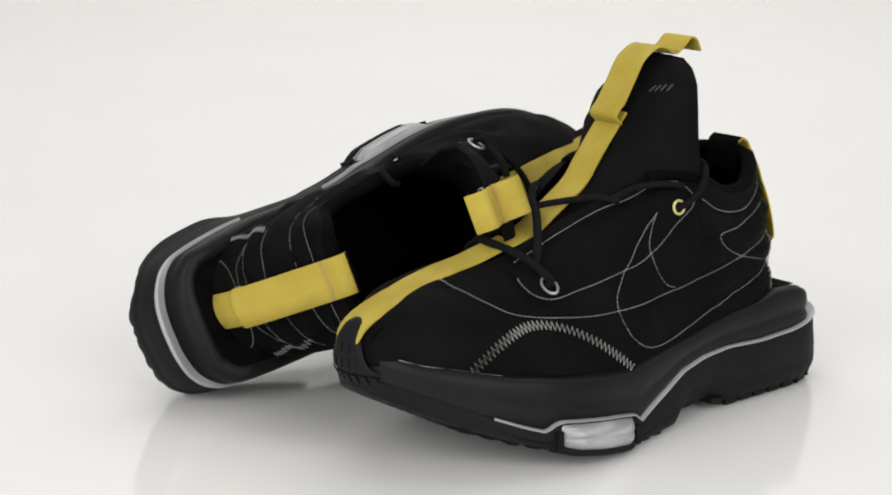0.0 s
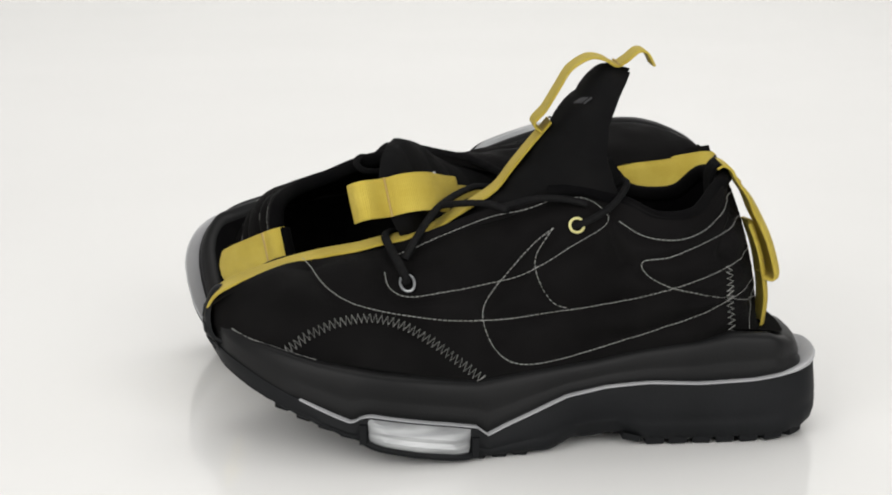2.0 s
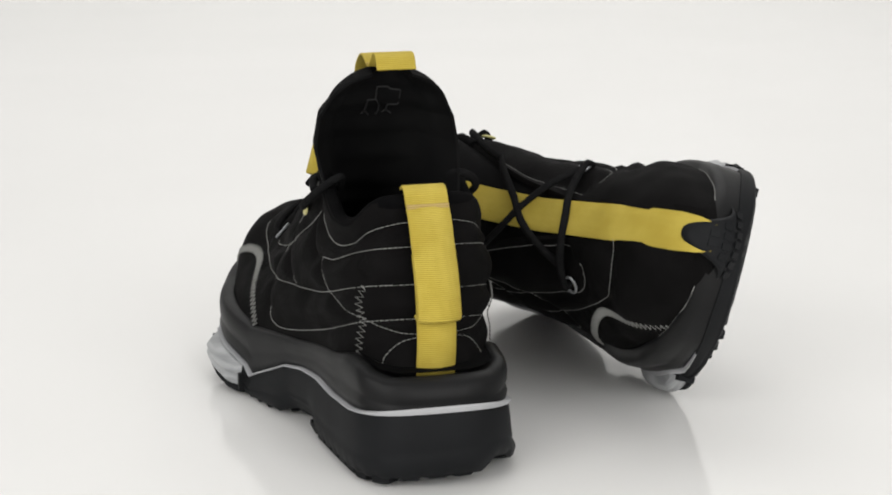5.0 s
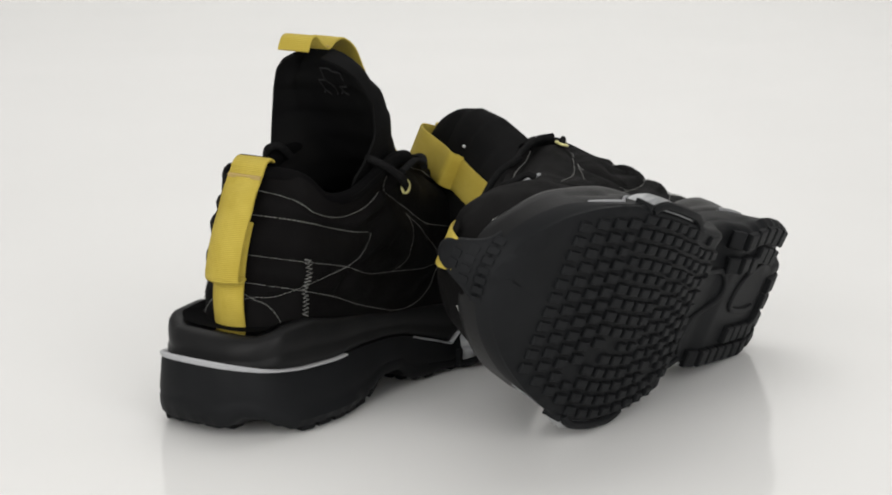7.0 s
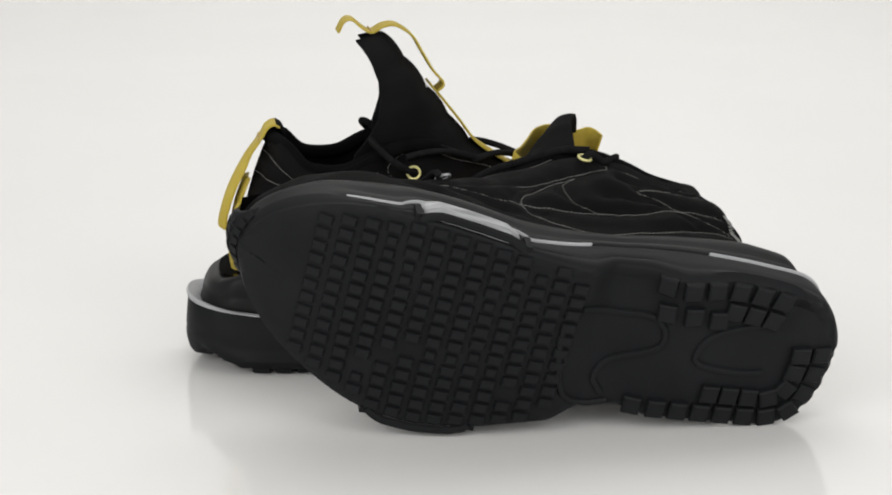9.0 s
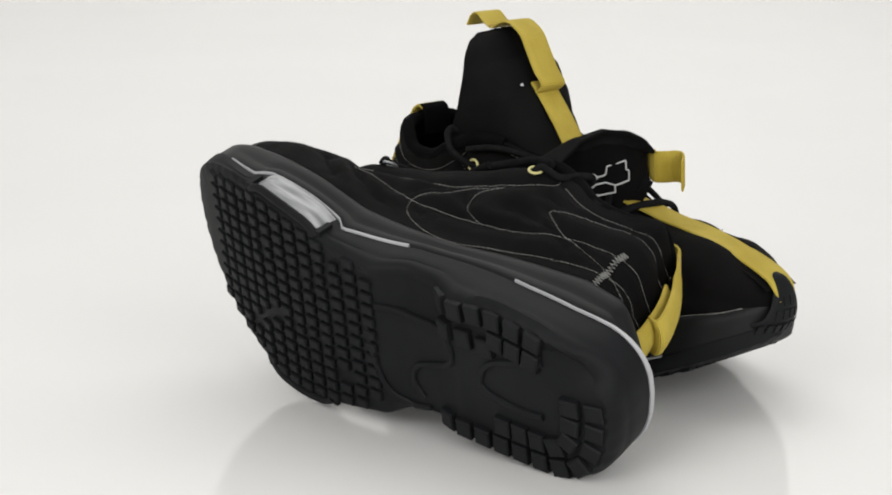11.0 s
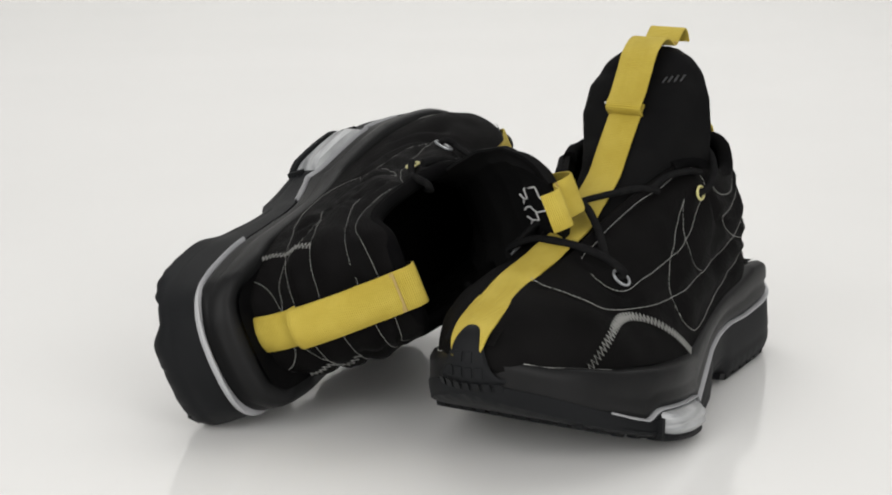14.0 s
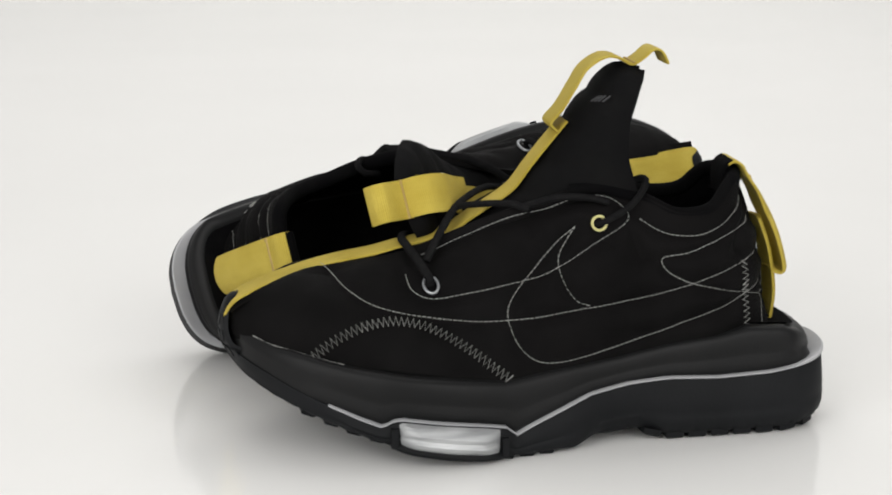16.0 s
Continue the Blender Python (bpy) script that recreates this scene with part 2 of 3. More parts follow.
def sole_z(x, y):
    """Height of the sole's underside: a gap between the heel pads, and the medial arch cut higher."""
    gap = 5.5 * math.exp(-((y + 23) / 7.5) ** 4) * min(1, max(0, (38 - x) / 9))
    arch = 4.5 * math.exp(-((x - 109) / 15) ** 4) * min(1, max(0, (-12 - y) / 8))
    return lerp_at(BOTTOM, x) + gap + arch




def sole_ring():
    left = smooth_row([(x, a) for x, a, b in OUTLINE], N_OUT // 2 + 1)
    right = smooth_row([(x, b) for x, a, b in OUTLINE], N_OUT // 2 + 1)
    ring = np.vstack([left, right[::-1][1:-1]])
    ring = np.vstack([ring, ring[:1]])
    return even(ring, N_OUT + 1)[:-1]


RING = sole_ring()


def inset(ring, d):
    """The ring moved inwards by d (one number or one a point)."""
    t = np.roll(ring, -1, 0) - np.roll(ring, 1, 0)
    t /= np.linalg.norm(t, axis=1)[:, None]
    n = np.stack([-t[:, 1], t[:, 0]], 1)
    if np.sum((ring - ring.mean(0)) * n) > 0:
        n = -n
    return ring + n * np.broadcast_to(np.asarray(d, float), (len(ring),))[:, None]


def groove_depth(g, lines, depth=4.6, width=5.2):
    """How far each point of a panel sinks towards the seams near it."""
    d2 = np.full(g.shape[:2], 1e9)
    for ln in lines:
        q = even(smooth_row(ln, len(ln) * 6), len(ln) * 9)
        for a in q:
            d2 = np.minimum(d2, (g[..., 0] - a[0]) ** 2 + (g[..., 2] - a[1]) ** 2)
    return depth * np.exp(-np.sqrt(d2) / width)


def side_grid(table, lines, heel_lean=0.0, n=190, rows=40):
    table = [(b3, (t3[0] + heel_lean * max(0, 1 - i / 4), t3[1], t3[2]), k3) for i, (b3, t3, k3) in enumerate(table)]
    foot = []
    for (x, y, z), _, _ in table:
        if 58 < x < 274:
            y = math.copysign(min(abs(y), abs(np.interp(x, [q[0] for q in OUTLINE], [q[1 if y > 0 else 2] for q in OUTLINE])) - 5.4), y)
        foot.append((x, y * (0.98 if x < 58 else 1.0), z - 5))
    b = smooth_row(foot, n)
    t = smooth_row([r[1] for r in table], n)
    k = smooth_row([(r[2],) for r in table], n)[:, 0]
    along = np.gradient((b + t) / 2, axis=0)
    out = np.cross(t - b, along)
    out /= np.linalg.norm(out, axis=1)[:, None] + 1e-9
    sign = 1 if table[5][0][1] > 0 else -1
    if out[n // 3][1] * sign < 0:
        out = -out
    e = np.clip(np.arange(n) / 12, 0, 1)[:, None]
    out = out * e + np.array((-1, 0, 0.2)) * (1 - e)
    h = np.linspace(0, 1, rows)
    ha = np.clip((h - 0.12) / 0.88, 0, 1)
    arch = (4 * ha * (1 - ha)) ** 0.8
    g = b[:, None] + (t - b)[:, None] * h[None, :, None] + out[:, None] * (k[:, None] * arch[None])[..., None]
    nrm = sheet_normals(g)
    if nrm[n // 3, rows // 2, 1] * sign < 0:
        nrm = -nrm
    fade = np.minimum(1, np.minimum(np.arange(n), n - 1 - np.arange(n)) / 8)[:, None] * np.minimum(1, np.minimum(np.maximum(np.arange(rows) - 4, 0) / 5, (rows - 1 - np.arange(rows)) / 2))[None]
    sink = groove_depth(g, lines) * fade
    wrinkle = np.array([[noise.noise(Vector((p[0] / 14, p[2] / 9, p[1] / 14))) for p in row] for row in g]) * 1.1 * fade
    return g + nrm * (1.6 + wrinkle - sink)[..., None]


GL = GM = None


def make_sides(heel_lean):
    global GL, GM
    TABLES.clear()
    GL = side_grid(LATERAL, SEAMS_LATERAL + GROOVES_LATERAL, heel_lean)
    GM = side_grid(MEDIAL, SEAMS_MEDIAL + GROOVES_MEDIAL, heel_lean)


def surface_y(grid, x, z):
    """Outermost y of a side panel at x, z, by its nearest small faces."""
    p = grid.reshape(-1, 3)
    d = (p[:, 0] - x) ** 2 + (p[:, 2] - z) ** 2
    near = np.argpartition(d, 4)[:4]
    w = 1 / (d[near] + 0.08)
    return float((p[near, 1] * w).sum() / w.sum())


LEVELS = np.arange(30, 124, 0.5)
TABLES = {}


def level_table(grid):
    """The panel cut by level planes: place and normal of every column at every level."""
    key = grid is GL
    if key not in TABLES:
        n = sheet_normals(grid)
        if n[60, 20, 1] * (1 if key else -1) < 0:
            n = -n
        both = np.concatenate([grid, n], 2)
        TABLES[key] = np.stack([np.stack([np.interp(LEVELS, np.maximum.accumulate(c[:, 2]), c[:, k]) for k in range(6)], 1) for c in both], 1)
    return TABLES[key]


def on_side(grid, pts, lift=0.4):
    """Points x, z laid on a side panel, lifted along its normal."""
    tab, out = level_table(grid), []
    for x, z in pts:
        row = tab[int(round((np.clip(z, 30, 123) - 30) * 2))]
        xs = np.maximum.accumulate(row[:, 0])
        q = np.array([np.interp(x, xs, row[:, k]) for k in range(6)])
        nn = q[3:] / (np.linalg.norm(q[3:]) + 1e-9)
        out.append((q[0] + nn[0] * lift, q[1] + nn[1] * lift, z + nn[2] * lift))
    return np.array(out)


TONGUE_LINE = [(196, 83), (181, 90.5), (164, 100), (148, 113), (135, 129), (125.5, 142), (116, 154), (108.5, 163), (102, 169.5)]
TONGUE_HALF = [(0, 10), (0.12, 17), (0.25, 23), (0.4, 27), (0.55, 31), (0.68, 33.5), (0.8, 31.5), (0.9, 25.5), (0.96, 18), (1, 9)]
TONGUE_BACK = [(0, 10), (0.12, 34), (0.25, 56), (0.4, 57), (0.5, 49), (0.6, 36), (0.68, 26), (0.8, 16.5), (0.9, 13), (1, 11)]


def tongue_grid(flat, lean, push, reach, nu=56, nv=33):
    """flat scales how far the edges wrap back; lean shifts the tip sideways, push forwards."""
    c = even(smooth_row(TONGUE_LINE, 60), nu)
    g = []
    for i in range(nu):
        v = i / (nu - 1)
        half, back = lerp_at(TONGUE_HALF, v), lerp_at(TONGUE_BACK, v) * flat
        row = []
        for w in np.linspace(-1, 1, nv):
            q = back * (1 - math.sqrt(max(0, 1 - 0.86 * w * w))) / (1 - math.sqrt(0.14))
            q *= 1.22 if w < 0 else 0.98
            quilt = 2.2 * abs(math.sin(v * 7 * math.pi)) ** 0.45 * (1 - w ** 4)
            ripple = 0.8 * noise.noise(Vector((v * 9, w * 3, flat)))
            row.append((c[i][0] - 0.93 * q + (push - 0.45 * reach) * v * v + quilt * 0.6, 2 * v + lean * v * v + half * math.sin(1.45 * w) / math.sin(1.45), c[i][1] - (0.04 + 0.21 * min(1, max(0, (v - 0.35) / 0.3))) * q + quilt * 0.7 + ripple + 0.9 * reach * v * v))
        g.append(row)
    return np.array(g)


def ribbon(path, half, thick, across, cup=0.0):
    """A strap: path of centre points, its half width along the unit vectors across; cup bends its edges forwards."""
    p = np.array(path, float)
    ac = np.broadcast_to(np.array(across, float), p.shape)
    t = np.gradient(p, axis=0)
    n = np.cross(t, ac)
    n /= np.linalg.norm(n, axis=1)[:, None] + 1e-9
    h = np.broadcast_to(np.asarray(half, float), (len(p),))[:, None]
    cols = [(-1.0, 0.6), (-0.93, 1.0), (-0.6, 1.02), (-0.25, 1.05), (0.25, 1.05), (0.6, 1.02), (0.93, 1.0), (1.0, 0.6)]
    bend = np.broadcast_to(np.asarray(cup, float), (len(p),))[:, None] * np.array((1.0, 0, 0))
    top = np.stack([p + ac * h * a + bend * a * a + n * thick * 0.5 * k for a, k in cols], 1)
    bot = np.stack([p + ac * h * a + bend * a * a - n * thick * 0.5 * k for a, k in cols[::-1]], 1)
    g = np.concatenate([top, bot], 1)
    d = np.concatenate([[0], np.cumsum(np.linalg.norm(np.diff(p, axis=0), axis=1))]) / 10
    uv = np.stack([np.stack([np.full(g.shape[1], 0) + np.arange(g.shape[1]) / 15, np.full(g.shape[1], q)], 1) for q in d])
    m = Mesh().grid(g, closed_v=True, uv=uv)
    m.fan(g[0]), m.fan(g[-1], True)
    return m


def stitches(path, dash=1.7, gap=0.6, r=0.23):
    """Thread laid along a path, stitch by stitch."""
    m = Mesh()
    p = np.array(path, float)
    length = np.linalg.norm(np.diff(p, axis=0), axis=1).sum()
    n = max(1, int(length / (dash + gap)))
    q = even(p, n * 8 + 1)
    for i in range(n):
        a, b = q[i * 8], q[min(len(q) - 1, i * 8 + int(round(8 * dash / (dash + gap))))]
        m.tube([a, (a + b) / 2, b], r, 5)
    return m


def zigzag(grid, path, half, step, lift, straight=False):
    """Zigzag thread laid on a side panel along a path in x and z."""
    p = on_side(grid, even(path, 160), lift)
    soft = np.pad(p, ((20, 20), (0, 0)), mode="reflect", reflect_type="odd")
    p = even(np.stack([np.convolve(soft[:, k], np.ones(41) / 41, "valid") for k in range(3)], 1), 160)
    if straight:
        p = even(smooth_row([p[0], p[45], p[85], p[120], p[-1]], 60), 160)
    q = even(p, max(6, int(np.linalg.norm(np.diff(p, axis=0), axis=1).sum() / step)))
    flat = even(path, len(q))
    n = on_side(grid, flat, lift + 1.0) - on_side(grid, flat, lift)
    w = max(3, len(n) // 3 * 2 + 1)
    wide = np.pad(n, ((w // 2, w // 2), (0, 0)), mode="edge")
    n = np.stack([np.convolve(wide[:, k], np.ones(w) / w, "valid") for k in range(3)], 1)
    across = np.cross(n, np.gradient(q, axis=0))
    across /= np.linalg.norm(across, axis=1)[:, None] + 1e-9
    return [a + (half if i % 2 else -half) * c for i, (a, c) in enumerate(zip(q, across))]


def make_shoe(name, side, label, flat, lean, push, reach, heel_lean):
    global SIDE
    SIDE = side
    make_sides(heel_lean)
    shoe = new(name)
    tagged(shoe, label, "shoe", "pair of shoes")

    # outsole and lower midsole tier
    line = np.array([lerp_at(LINE, x) + (4.0 * math.exp(-((x - 180) / 45) ** 2) if y < 0 else 0) for x, y in RING])
    rim = np.array([lerp_at(RIM, x) for x in RING[:, 0]])
    back = np.clip((24 - RING[:, 0]) / 27, 0, 1)
    heel = np.clip((62 - RING[:, 0]) / 30, 0, 1)
    toe = np.clip((RING[:, 0] - 228) / 22, 0, 1)
    arc = np.cumsum(np.linalg.norm(RING - np.roll(RING, 1, 0), axis=1))
    teeth = np.maximum(0, np.sin(arc * 2 * math.pi / 9.5)) * (1.3 * (RING[:, 0] < 92) + 2.0 * (RING[:, 0] > 214))
    m = Mesh()
    rings = []
    lobe = 4.5 * np.exp(-((RING[:, 0] - 50) / 26) ** 4) * (RING[:, 1] < -8) - 4.2 * np.exp(-((RING[:, 0] - 106) / 17) ** 4) * (RING[:, 1] > 8)
    for k, d in ((0.0, 7.0), (0.0, 2.6), (0.05, 1.0), (0.16, 0.1), (0.3, 0.0), (0.36, 0.5), (0.42, 0.1), (0.6, 0.5), (0.9, 1.2), (0.985, 1.9), (1.0, 3.2), (1.0, 10.0)):
        r = inset(RING, d * (1 - toe) + (0.4 + 2.0 * (1 - k) ** 2) * toe - lobe * max(0, 0.8 - k) if k > 0.25 and d < 5 else d * (1 + 1.1 * toe) + 1.2 * toe - lobe + (teeth if k < 0.1 else 0) if d < 5 else d + 2.0 * toe * (k < 0.5))
        low = np.array([sole_z(x, y) for x, y in r])
        z = low + (line - low) * k + (0.8 * (1 - toe) if (k, d) == (0.0, 7.0) else 0) - (10.0 * back if d == 10.0 else 0)
        rings.append(np.column_stack([r, z]))
    m.grid(rings, closed_v=True)
    lower = []
    for s in (1.0, 0.75, 0.5, 0.25, 0.0):
        c = np.column_stack([np.clip(RING[:, 0], 30, 255), 8 * np.clip((RING[:, 0] - 60) / 100, 0, 1)])
        q = c + (inset(RING, 7.0 + 2.0 * toe) - c) * s
        lower.append(np.column_stack([q, np.array([sole_z(x, y) for x, y in q]) + 0.8 * (1 - toe)]))
    m.grid(lower, closed_v=True, flip=True)
    outsole = m.put("outsole", SOLE, shoe, "black rubber outsole with block tread")

    # upper midsole tier, a rounded roll set back at the heel
    rings = []
    for k, d in ((-0.12, 5), (0.0, 3.6), (0.1, 2.2), (0.25, 1.7), (0.38, 2.5), (0.46, 2.6), (0.56, 1.9), (0.75, 1.8), (0.9, 2.2), (0.97, 2.9), (1.0, 4.0)):
        r = inset(RING, d * (1 - toe) + min(d, 1.0) * toe + back * (6.5 + 5.5 * max(0, k) ** 2) if k < 0.8 else d + back * (6.5 + 5.5 * k * k))
        rings.append(np.column_stack([r, line - 9 * back + (rim - line + 9 * back) * k]))
    core = np.column_stack([np.clip(RING[:, 0], 46, 255), 8 * np.clip((RING[:, 0] - 60) / 100, 0, 1)])
    for pull, rise in ((0.95, 0.9), (0.88, 0.6), (0.79, -0.4), (0.66, -1.4)):
        rings.append(np.column_stack([core + (r - core) * pull, rim + rise * (0.4 + 0.6 * heel)]))
    midsole = Mesh().grid(rings, closed_v=True).put("midsole", FOAM, shoe, "charcoal sculpted foam midsole")
    for k in range(6):
        Mesh().box((100 - 3.6 * k, -33.0, 16.0 + 0.5 * k), (1.1, 0, 0), (0, 0.5, 0), (0.2, 0, 1.7 - 0.5 * (k % 2))).put("mark", SOLE, midsole, "small moulded mark")

    # silver layer between the tiers: a thin line along the sides, a ledge round the heel
    rr = []
    wide = 0.5 + 1.1 * back
    for dz, d in ((-1, 2.6), (-1, 0.9), (-0.4, 0.5), (0.5, 0.45), (1, 1.2), (1.05, 3.0), (1.1, 11.0)):
        rr.append(np.column_stack([inset(RING, d), line + dz * wide - (back * 8.5 if d > 10 else back * 1.2 if d > 2.8 else 0)]))
    rr = np.array(rr)
    keep = [(q[1] >= 0 and q[0] < 243) or (q[1] < 0 and (q[0] < 70 or 126 < q[0] < 243)) for q in RING]
    start = next(i for i in range(N_OUT) if keep[i] and not keep[i - 1])
    run = []
    for i in [(start + j) % N_OUT for j in range(N_OUT + 1)]:
        if keep[i] and len(run) < N_OUT:
            run.append(i)
        elif len(run) > 2:
            Mesh().grid(rr[:, run]).put("pinstripe", SILVER, midsole, "thin silver rubber line")
            run = []
        else:
            run = []

    # air units, one on each side of the forefoot, in a black rubber seat
    for sgn in (1, -1):
        pts = np.array(sorted([q for q in RING if 163 < q[0] < 213 and q[1] * sgn > 0], key=lambda q: q[0]))
        pts = even(pts, 24)
        ends = np.minimum(1, np.minimum(np.arange(24), 23 - np.arange(24)) / 4.0) ** 0.5
        rows_ = []
        for h in np.linspace(0, 1, 13):
            swell = (1 - (2 * h - 1) ** 4) ** 0.5
            rib = 0.45 * math.cos(h * 3 * 2 * math.pi)
            top = np.array([lerp_at(LINE, x) for x in pts[:, 0]]) - 1.0 + (3.6 if sgn < 0 else 0)
            low = np.array([lerp_at(BOTTOM, x) for x in pts[:, 0]]) + 1.4
            zz = low + h * (top - low)
            rows_.append(np.column_stack([pts[:, 0], pts[:, 1] + sgn * (((7.2 if sgn > 0 else 5.2) + rib) * ends * swell - 2.0), zz]))
        unit = Mesh().grid(rows_, flip=sgn > 0).put("air_unit", AIR, shoe, "translucent silver-grey air cushion")
        rail = np.column_stack([pts[:, 0], pts[:, 1] + sgn * ((3.2 if sgn > 0 else 4.0) * ends - 1.6), np.array([lerp_at(BOTTOM, x) for x in pts[:, 0]]) + 0.9])
        Mesh().tube(rail, 2.1, 8, 0.9).put("rail", SOLE, unit, "black rubber rail")
        for e, dx in ((0, -2.5), (-1, 2.5)):
            x, y = pts[e]
            Mesh().box((x + dx * 0.6, y - sgn * 0.2, lerp_at(BOTTOM, x) + 5.0), (1.5, 0, 0), (0, 1.6, 0), (0, 0, 4.4)).put("block", SOLE, unit, "black rubber block")

    # side panels of the upper
    upper = Mesh().shell(GL, 2.6, flip=sheet_normals(GL)[60, 20, 1] < 0).put("upper", CLOTH, shoe, "black quilted fabric side")
    Mesh().shell(GM, 2.6, flip=sheet_normals(GM)[60, 20, 1] > 0).put("upper", CLOTH, shoe, "black quilted fabric side")
    # vamp bridge under the stripe
    cx = even(smooth_row([(281, 62), (275, 66), (264, 71), (246, 77), (225, 80), (202, 84), (190, 88)], 40), 30)
    Mesh().grid([[(x, y, z - 0.2 - 0.03 * y * y * 0.15) for y in (-12, -8, -4, 0, 4, 8, 12)] for x, z in cx]).put("vamp", CLOTH, shoe)

    # lining: inner walls, padded collar, footbed
    lin = Mesh()
    for g, sg in ((GL, 1), (GM, -1)):
        n = sheet_normals(g)
        if n[60, 20, 1] * sg < 0:
            n = -n
        cut = g[:104:2, ::3]
        nn = n[:104:2, ::3]
        pad = np.sin(np.linspace(0, math.pi, cut.shape[1]))[None, :, None] * 1.5
        lin.grid(cut - nn * (3.6 + pad))
    floor_ring = inset(RING, 9 + back * 10)
    lin.fan(np.column_stack([floor_ring, np.array([lerp_at(RIM, x) for x in floor_ring[:, 0]]) + 1]), True)
    lining = lin.put("lining", LINING, shoe, "black fleece lining")
    for g, sg in ((GL, 1), (GM, -1)):
        edge = g[:84:2, -1] + np.column_stack([np.full(42, 1.5), np.full(42, -3.0 * sg), np.full(42, -1.4)]) * np.minimum(1, np.arange(42) / 5)[:, None]
        Mesh().tube(edge, 3.6, 10).put("collar", LINING, shoe, "padded black fleece collar edge")

    # tongue
    tg = tongue_grid(flat, lean, push, reach)
    nrm = sheet_normals(tg)
    fl = nrm[28, 16][0] < 0
    edge = np.ones(tg.shape[:2]) * 7.0
    for q, w in ((0, 1.2), (1, 3.4), (2, 5.2), (3, 6.3)):
        edge[:, [q, -1 - q]] = np.minimum(edge[:, [q, -1 - q]], w)
        edge[-1 - q] = np.minimum(edge[-1 - q], w + 0.8)
    tongue = Mesh().shell(tg, edge, flip=fl).put("tongue", TONGUE, shoe, "tall padded black nylon tongue")
    if fl:
        nrm = -nrm

    # centre stripe from the toe up the tongue, and the pull loop at its tip
    mid = tg[:, 16] + nrm[:, 16] * (1.5 + 2.6 * np.exp(-np.arange(len(tg)) / 7.0))[:, None]
    vamp = [(284.2, 55), (283.0, 59), (280.5, 63), (276.5, 66.3), (269, 70), (259, 73.8), (246, 78.0), (231, 81.6), (215, 84.4), (204, 87.2)]
    cut = int(len(mid) * 0.71)
    line3 = [(x, 0, z + 0.6) for x, z in vamp] + [tuple(q) for q in mid[3:cut - 2:5]] + [tuple(mid[cut + 1])]
    line3 = even(smooth_row(line3, 140), 110)
    ribbon(line3, np.interp(np.linspace(0, 1, 110), (0, 0.04, 0.09, 0.5, 1), (6.4, 8.2, 8.9, 8.2, 8.1)), 1.3, (0, 1, 0)).put("stripe", YELLOW, shoe, "mustard yellow webbing stripe")
    tip, q0 = tg[-1, 16] - np.array((103, 2, 170)), mid[cut - 1]
    bend = [(0, 0, 0), (5, 0, 3), (1, 0, 8), (-4, 0, 17), (-8, 0, 24), (-15, 0, 28), (-21, 0, 27), (-27, 0, 24), (-32, 0, 26.5), (-37, 0, 30.5), (-41, 0, 29.5), (-44, 0, 24)]
    loop = []
    for i, b3 in enumerate(bend):
        f = i / (len(bend) - 1)
        loop.append(np.array((126, 3, 146)) + b3 + (q0 + np.array((1.2, 0, -2.0)) - np.array((126, 3, 146))) * (1 - min(1, f * 2)) + tip * min(1, f * 2))
    loop = even(smooth_row(loop, 80), 60)
    ribbon(loop, 9.0, 1.2, (0, 1, 0)).put("pull_loop", YELLOW, tongue, "mustard yellow webbing pull loop")
    k = int(np.argmin(np.abs(loop[:, 0] - (99 + tip[0]))))
    Mesh().tube([loop[k] + np.array((0, y, 0.9)) for y in np.linspace(-9.2, 9.2, 9)], 0.5, 6).put("stitch", TAN_THREAD, tongue, "tan thread bar")

    # heel strap: flat at the bottom, a folded loop standing off above
    def leaned(pts):
        return [(x + heel_lean * min(1, max(0, (z - 60) / 56)), y, z) for x, y, z in pts]

    hs = smooth_row([(26.8, 1, 38), (25.0, 1, 50), (24.0, 1, 60), (25.4, 1, 72), (28, 1, 84), (32.5, 1, 96)], 30)
    ribbon(even(leaned(hs), 24)[::-1], 8.7, 1.3, (0, 1, 0), 2.6).put("heel_tape", YELLOW, shoe, "mustard yellow webbing heel tape")
    off = 0.6 if heel_lean else 1.2
    lp = smooth_row([(25.2, 1, 71), (22.4 - off, 1, 69.6), (20.6 - off, 1, 71), (21.6 - off, 1, 77), (25.0 - off, 1, 88), (29.6 - off, 1, 98), (35.5 - off, 1, 108), (40.0, 1, 114.5), (42.5, 1, 118), (44.4, 1, 121.4), (48, 1, 123.4), (51, 1, 122.0)], 60)
    strap = ribbon(even([(x - 0.3, y, z) for x, y, z in leaned(lp)], 60)[::-1], 9.6, 1.5, (0, 1, 0), np.interp(np.linspace(0, 1, 60), (0, 0.2, 0.45, 1), (0, 0, 3.2, 3.2))).put("heel_loop", YELLOW, shoe, "mustard yellow webbing heel pull loop")
    tab = smooth_row([(48.5, 1, 123.6), (51.5, 1, 121.5), (53, 1, 116), (52.5, 1, 108)], 16)
    ribbon(even(leaned(tab), 14)[::-1], 9.4, 1.6, (0, 1, 0)).put("heel_tab", LINING, shoe, "black tab inside the heel")
    for yy in (0.0, 1.1):
        Mesh().tube([(40.2 - 0.2 * yy + heel_lean, y + 1 + 0.25 * math.sin(5 * y), 116.2 - yy) for y in np.linspace(-9.6, 9.6, 14)], 0.7, 6).put("stitch", TAN_THREAD, strap, "tan thread bar")

    # toe bumper: rubber dome climbing on to the stripe
    prof = even(smooth_row([(271, 34), (278.5, 37.5), (283.8, 43.5), (285.8, 51), (284.8, 59.6), (281.2, 66.8), (275.4, 72), (268.6, 75.4)], 60), 40)
